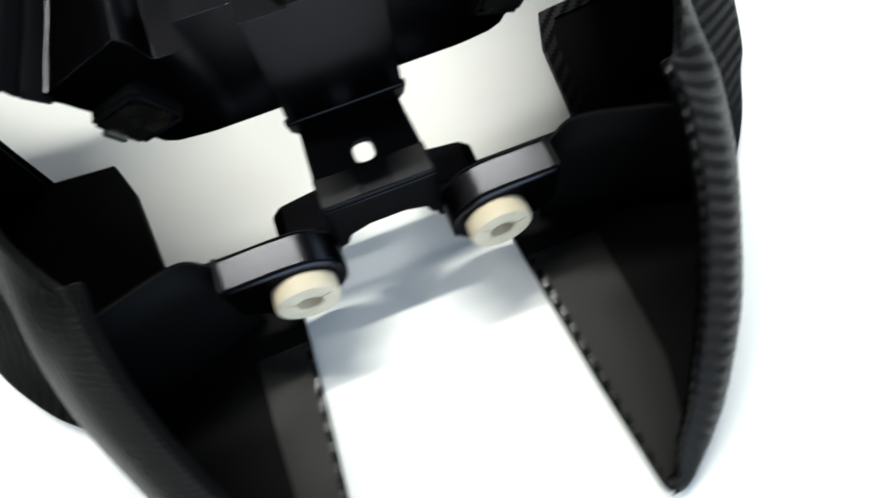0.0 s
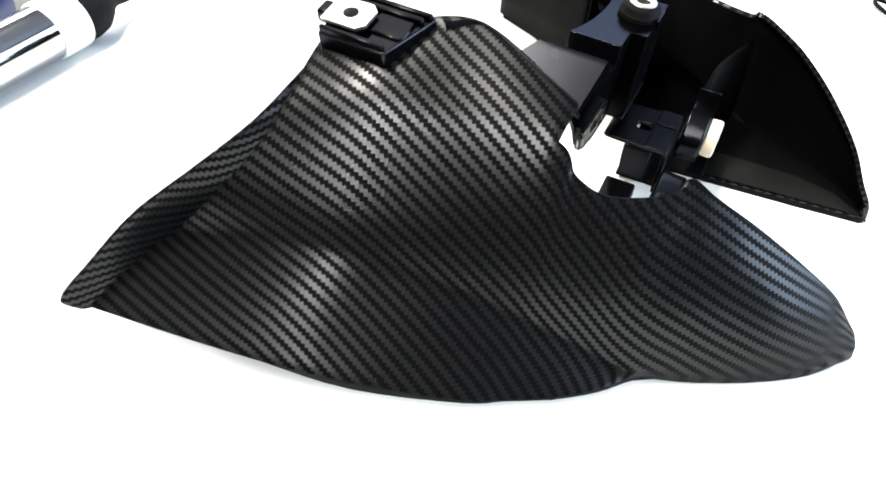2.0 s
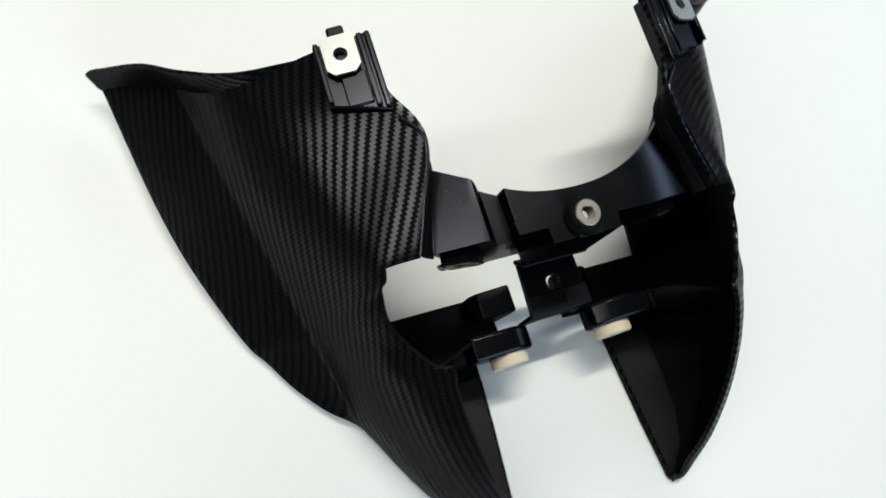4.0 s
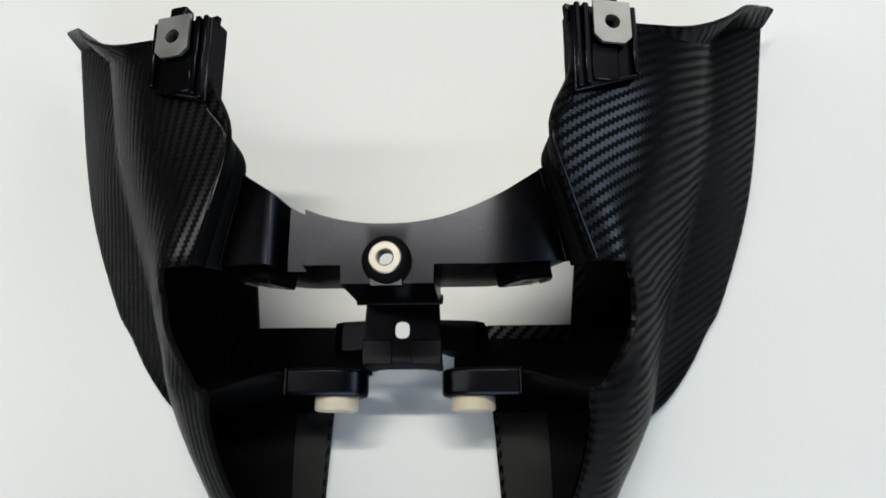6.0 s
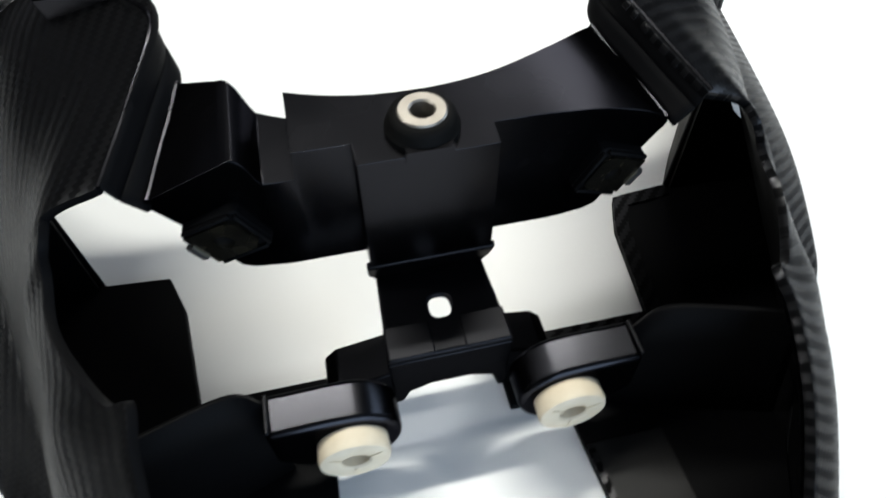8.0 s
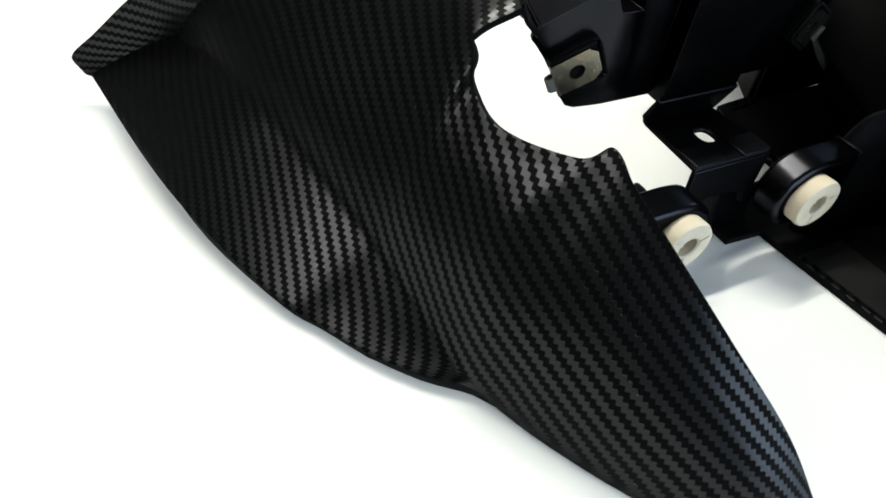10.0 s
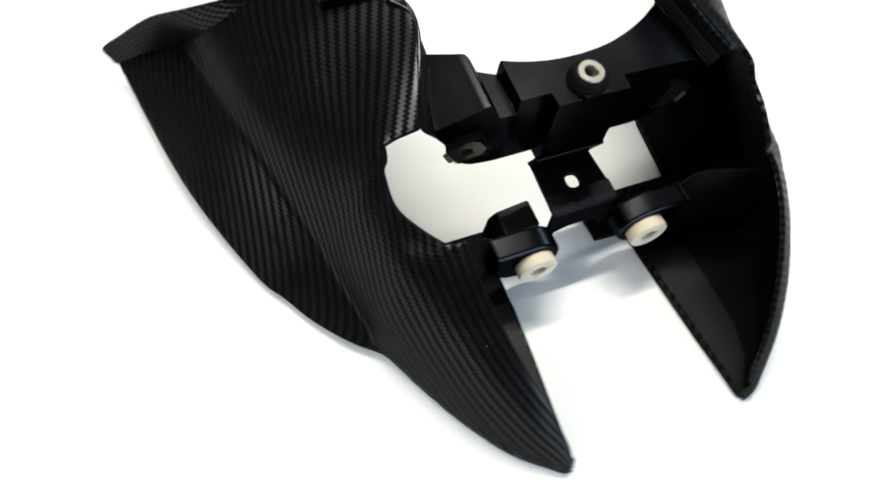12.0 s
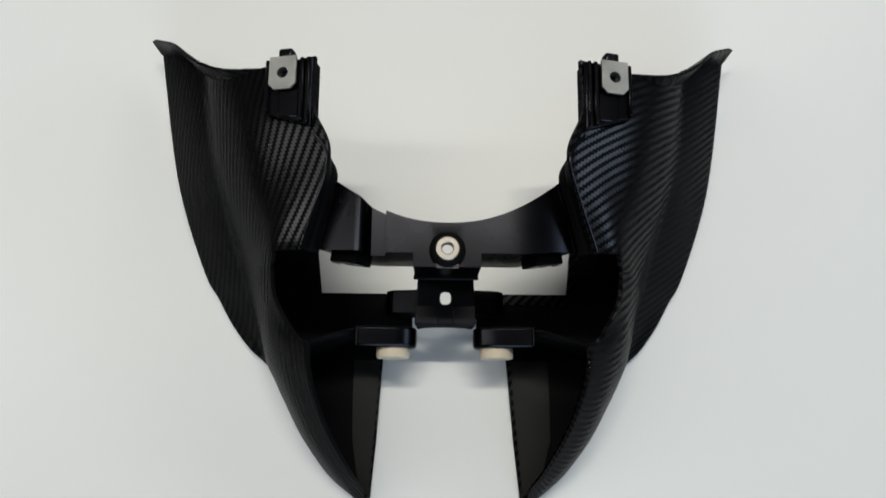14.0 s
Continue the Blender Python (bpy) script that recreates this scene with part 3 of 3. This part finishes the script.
thick(arch, 0.0022, -1.0).modifiers["thickness"].use_even_offset = False
bevelled(arch, 0.0015, 3)

# the collar and its rubber seat
collar_at = Matrix.Translation((0, 0.017, 0.1054)) @ pose(0, 0, 0, 3.5, 0, 0)
part("neck", box(-0.006, 0.006, 0.0068, 0.0115, 0.1040, 0.1075), PLASTIC, arch)
seat = part("collar_seat", moved(lathe(((0.0035, 0.0), (0.0096, 0.0), (0.0096, 0.0022), (0.0089, 0.0030), (0.0087, 0.0048), (0.0078, 0.0060), (0.0066, 0.0064), (0.0035, 0.0064))), collar_at), DARK_RUBBER, arch, "dark rubber seat")
part("collar", moved(lathe(((0.0030, 0.0), (0.0030, 0.0066), (0.0035, 0.0070), (0.0059, 0.0070), (0.0063, 0.0066), (0.0063, 0.0060), (0.0040, 0.0052), (0.0040, 0.0))), collar_at), COLLAR, seat, "zinc-plated steel collar")

# the stepped bracket in the middle
drop = bmesh.new()
_line = ((0.0098, 0.0640, 0.0192), (0.0112, 0.0610, 0.0192), (0.0146, 0.0540, 0.0190), (0.0150, 0.0522, 0.0176), (0.0154, 0.0505, 0.0170))
_rows = [[drop.verts.new((x * w, y, z)) for x in (-1, -0.4, 0.4, 1)] for y, z, w in _line]
for _a, _b2 in zip(_rows, _rows[1:]):
    for _i in range(3):
        drop.faces.new((_a[_i], _b2[_i], _b2[_i + 1], _a[_i + 1]))
bracket = part("centre_bracket", drop, MATT, fairing, "stepped black plastic bracket with one hole")
thick(bracket, 0.0022, 0.0)
bevelled(bracket, 0.0006, 2)
_tilt = pose(0, 0, 0.0505, 1.0, 0, 0)
_bm = holed([(-0.0185, -0.0155), (0.0185, -0.0155), (0.0168, 0.0158), (-0.0168, 0.0158)], (0.0, 0.0), 0.0033, 0.0038, -0.0012, 0.0010, 48, 0.72)
bevelled(part("plate", moved(_bm, _tilt), MATT, bracket), 0.0010, 3)
_bm = prism(((-0.0184, 0.0498), (0.0184, 0.0498), (0.0176, 0.0262), (0.0148, 0.0268), (0.0128, 0.0318), (0.0060, 0.0344), (-0.0060, 0.0344), (-0.0128, 0.0318), (-0.0148, 0.0268), (-0.0176, 0.0262)), -0.0160, -0.0138, "y")
bevelled(part("front_drop", _bm, MATT, bracket), 0.0006, 2)
for _x0, _x1 in ((-0.0181, -0.0044), (0.0044, 0.0181)):
    bevelled(part("pad", moved(box(_x0, _x1, -0.0157, -0.0045, 0.0006, 0.0018), _tilt), MATT, bracket), 0.0006, 2)


def mount_block(side):
    c = (0.032, 0.035)
    arc = [(c[0] + 0.0145 * math.cos(radians(a)), c[1] + 0.0145 * math.sin(radians(a))) for a in range(95, 300, 12)]
    outline = [(0.054, 0.0495), (0.036, 0.0498)] + arc + [(0.046, 0.024), (0.054, 0.031)]
    bm = prism([(side * x, z) for x, z in outline], -0.0290, -0.0165, "y")
    for v in bm.verts:
        if v.co.z > 0.044:
            v.co.z += (v.co.y + 0.0165) * 0.095  # the top slopes towards the bush
    block = bevelled(part("mounting_block", bm, PLASTIC, fairing, "rounded black mounting block holding a rubber bush"), 0.0018, 3)
    a, b = sorted((side * 0.0524, side * 0.0538))
    bevelled(part("end_lip", box(a, b, -0.0286, -0.0168, 0.0488, 0.0504), MATT, block), 0.0004, 1)
    tab = prism([(side * x, z) for x, z in ((0.0195, 0.003), (0.0150, 0.0190), (0.0150, 0.0260), (0.0165, 0.0270), (0.034, 0.0235), (0.038, 0.0190), (0.0395, 0.003))], -0.0060, 0.0095, "y")
    bevelled(part("rear_tab", tab, MATT, block), 0.0010, 2)
    rib = prism([(side * x, z) for x, z in ((0.0535, 0.049), (0.0535, 0.026), (0.046, 0.022), (0.040, 0.034))], -0.0205, -0.0185, "y")
    bevelled(part("rib", rib, PLASTIC, block), 0.0005, 1)
    turn = Matrix.Translation((side * 0.032, -0.0285, 0.0352)) @ pose(0, 0, 0, 90, 0, 0)
    bush = lathe(((0.0045, -0.004), (0.0095, -0.002), (0.0101, 0.0), (0.0103, 0.0052), (0.0099, 0.0064), (0.0088, 0.0069), (0.0046, 0.0067), (0.0040, 0.0062), (0.0036, 0.0030), (0.0034, 0.0005), (0.0, 0.0003)))
    bush_part = part("rubber_bush", moved(bush, turn), RUBBER, block, "cream rubber bush with a blind hole")
    for k in range(3):
        spoke = moved(box(0.0046, 0.0086, -0.0003, 0.0003, 0.0066, 0.0071), turn @ pose(0, 0, 0, 0, 0, 25 + 120 * k))
        part("moulding_line", spoke, RUBBER, bush_part)
    return block


def spring_nut(name, m, mat, parent, label):
    """A chamfered sheet-metal nut plate with a threaded hole, lying in the plane z of m."""
    w, d, k = 0.0078, 0.0095, 0.0032
    outline = [(-w + k, -d), (w - k, -d), (w, -d + k), (w, d), (-w, d), (-w, -d + k)]
    nut = part(name, moved(holed(outline, (0.0, 0.0), 0.0032, 0.0032, 0.0, 0.0013), m), mat, parent, label)
    sleeve = lathe(((0.0032, 0.0010), (0.0040, -0.0005), (0.0040, -0.0045), (0.0029, -0.0045), (0.0030, -0.0005), (0.0032, 0.0010)), 24)
    part("thread", moved(sleeve, m), mat, nut)
    return nut


def top_pad(side):
    """The raised clip pad at the rear of one side."""
    tilt = Matrix.Translation((side * 0.088, 0.1035, 0.1125)) @ pose(0, 0, 0, 2.0, side * 12.0, 0)
    base = prism([(side * x, y) for x, y in ((-0.0145, -0.0215), (0.0125, -0.0125), (0.0125, 0.0180), (-0.0145, 0.0180))], -0.0085, 0.0030)
    pad = bevelled(part("clip_pad", moved(base, tilt), PLASTIC, fairing, "ribbed black plastic pad with a spring nut"), 0.0008, 2)
    for x0, x1, y0 in ((-0.0140, -0.0118, -0.0205), (-0.0105, -0.0080, -0.0185), (0.0098, 0.0120, -0.0120)):
        a, b = sorted((side * x0, side * x1))
        bevelled(part("rib", moved(box(a, b, y0, 0.0175, 0.0028, 0.0058), tilt), PLASTIC, pad), 0.0005, 1)
    a, b = sorted((side * -0.0035, side * 0.0045))
    bevelled(part("tongue", moved(box(a, b, 0.0170, 0.0235, 0.0000, 0.0062), tilt), PLASTIC, pad), 0.0012, 2)
    a, b = sorted((side * -0.0076, side * 0.0040))
    bevelled(part("ramp", moved(box(a, b, -0.0160, 0.0, 0.0028, 0.0044), tilt), PLASTIC, pad), 0.0006, 1)
    spring_nut("spring_nut", tilt @ Matrix.Translation((side * 0.001, 0.0085, 0.0060)), STEEL, pad, "chamfered zinc-plated spring nut")
    return pad


for side in (-1, 1):
    mount_block(side)
    top_pad(side)
    ez = Vector((side * 0.15, -0.97, -0.12)).normalized()
    ey = Vector((side * 0.88, 0, -0.47))
    ey = (ey - ey.dot(ez) * ez).normalized()
    face = Matrix.Translation((side * 0.0553, 0.0157, 0.0792)) @ Matrix((ey.cross(ez), ey, ez)).transposed().to_4x4() @ Matrix.Scale(0.86, 4)
    boss = prism(((-0.0085, -0.0118), (0.0085, -0.0118), (0.0098, -0.0095), (0.0098, 0.0088), (-0.0098, 0.0088), (-0.0098, -0.0095)), -0.0050, -0.0004)
    boss = bevelled(part("nut_seat", moved(boss, face), INNER, arch), 0.0006, 2)
    for x0, x1, y0, y1 in ((-0.0098, -0.0083, -0.0098, 0.0088), (0.0083, 0.0098, -0.0098, 0.0088), (-0.0085, 0.0085, -0.0118, -0.0103)):
        bevelled(part("rim", moved(box(x0, x1, y0, y1, -0.0006, 0.0014), face), INNER, boss), 0.0004, 1)
    nut = spring_nut("front_spring_nut", face, BRASSY, arch, "yellow-zinc spring nut on the front face")
    clip = prism(((0.0092, -0.0010), (0.0118, -0.0006), (0.0128, 0.0006), (0.0118, 0.0020), (0.0095, 0.0022), (0.0095, 0.0013), (0.0112, 0.0011), (0.0117, 0.0005), (0.0112, 0.0001), (0.0092, 0.0)), -0.0035, 0.0035, "x")
    part("clip_end", moved(clip, face), STEEL, nut, "bent bright steel end of the clip")

# ---- chrome-handled tool lying behind ----
gun = empty("bristle_tool", (-0.055, 0.386, 0.0), "chrome-handled tool with white ring and black tapered head", "brush")
_axis = Matrix.Translation((0, 0, 0.0196)) @ Vector((1.0, 0.06, 0.0)).to_track_quat("Z", "Y").to_matrix().to_4x4()


def gun_part(name, profile, mat, label=""):
    return part(name, moved(lathe(profile, 56), _axis), mat, gun, label)


gun_part("handle", ((0.0, -0.092), (0.0150, -0.092), (0.0165, -0.090), (0.0176, -0.060), (0.0180, 0.0), (0.0, 0.0)), CHROME, "polished chrome handle")
gun_part("ring", ((0.0, -0.0006), (0.0188, -0.0006), (0.0195, 0.0006), (0.0195, 0.0225), (0.0189, 0.0238), (0.0, 0.0238)), WHITE, "white plastic ring")
head = bmesh.new()
_rings = []
for _s, _r, _dx, _dz in ((0.0236, 0.0180, 0.0, 0.0), (0.0260, 0.0186, 0.0, 0.0), (0.0330, 0.0184, 0.0, 0.0), (0.0420, 0.0170, 0.0, 0.0002), (0.0500, 0.0138, 0.0010, 0.0010), (0.0560, 0.0102, 0.0022, 0.0010), (0.0620, 0.0082, 0.0030, 0.0), (0.0760, 0.0058, 0.0030, -0.0040), (0.0900, 0.0038, 0.0022, -0.0088), (0.1040, 0.0016, 0.0010, -0.0138), (0.1070, 0.0004, 0.0008, -0.0150)):
    _rings.append([head.verts.new((_s, _dx + _r * math.cos(a * math.tau / 40), _dz + _r * math.sin(a * math.tau / 40))) for a in range(40)])
for _p, _q in zip(_rings, _rings[1:]):
    for _i in range(40):
        head.faces.new((_p[_i], _p[(_i + 1) % 40], _q[(_i + 1) % 40], _q[_i]))
head.faces.new(_rings[0])
head.faces.new(_rings[-1])
bmesh.ops.recalc_face_normals(head, faces=head.faces)
part("head", moved(head, Matrix.Translation((0, 0, 0.0196)) @ pose(0, 0, 0, 0, 0, math.degrees(math.atan(0.06)))), BRISTLE, gun, "black ribbed head tapering to a point", angle=60)

# ---- silver roll behind the tool ----
roll = empty("foil_roll", (-0.02, 0.466, 0.0), "grey metallic foil roll with a dark blue stripe", "roll")
_lay = Matrix.Translation((0, 0, 0.0251)) @ Vector((1.0, 0.34, 0.0)).to_track_quat("Z", "Y").to_matrix().to_4x4()
part("foil", moved(lathe(((0.012, -0.085), (0.0250, -0.085), (0.0250, 0.060), (0.012, 0.060), (0.012, -0.085)), 48), _lay), FOIL, roll, "dull grey foil")
_band = lathe(((0.0246, -0.084), (0.0256, -0.084), (0.0256, -0.030), (0.0246, -0.030)), 48)
part("band", moved(_band, _lay), BLUE, roll, "dark blue band")

# ---- utility knife lying behind ----
knife = empty("utility_knife", (-0.178, 0.356, 0.0), "slim silver utility knife with a black end", "knife")
_lie = pose(0, 0, 0, 0, 0, 6.0)
_bm = prism(((-0.0135, 0.0), (0.0135, 0.0), (0.0135, 0.008), (0.011, 0.0115), (-0.011, 0.0115), (-0.0135, 0.008)), -0.135, 0.0, "x")
bevelled(part("sleeve", moved(_bm, _lie), CAN, knife, "brushed silver sleeve"), 0.0008, 2)
_bm = prism(((-0.0125, 0.0005), (0.0125, 0.0005), (0.0125, 0.007), (0.009, 0.0105), (-0.009, 0.0105), (-0.0125, 0.007)), -0.001, 0.022, "x")
bevelled(part("end_cap", moved(_bm, _lie), PLASTIC, knife, "black plastic end"), 0.003, 3)

# ---- black cord loop at the table's far side ----
_curve = bpy.data.curves.new("cord_loop", "CURVE")
_curve.dimensions, _curve.bevel_depth, _curve.bevel_resolution = "3D", 0.0016, 3
for _dx, _dy, _rx, _ry, _tilt in ((0.0, 0.0, 0.017, 0.010, 25), (0.006, 0.017, 0.019, 0.007, 35)):
    _sp = _curve.splines.new("POLY")
    _sp.points.add(31)
    for _i in range(32):
        _a = _i * math.tau / 32
        _q = Matrix.Rotation(radians(_tilt), 2) @ Vector((_rx * math.cos(_a), _ry * math.sin(_a)))
        _sp.points[_i].co = (_dx + _q.x, _dy + _q.y, 0.0016 + 0.0022 * (_dy > 0), 1)
    _sp.use_cyclic_u = True
_tmp = bpy.data.objects.new("cord_source", _curve)
_mesh = bpy.data.meshes.new_from_object(_tmp)
bpy.data.objects.remove(_tmp)
_mesh.materials.clear()
_mesh.materials.append(DARK_RUBBER)
_loop = new("cord_loop", _mesh)
_loop.location = (0.338, -0.142, 0.0)
tagged(_loop, "small black cord loop lying on the white table", "cord")
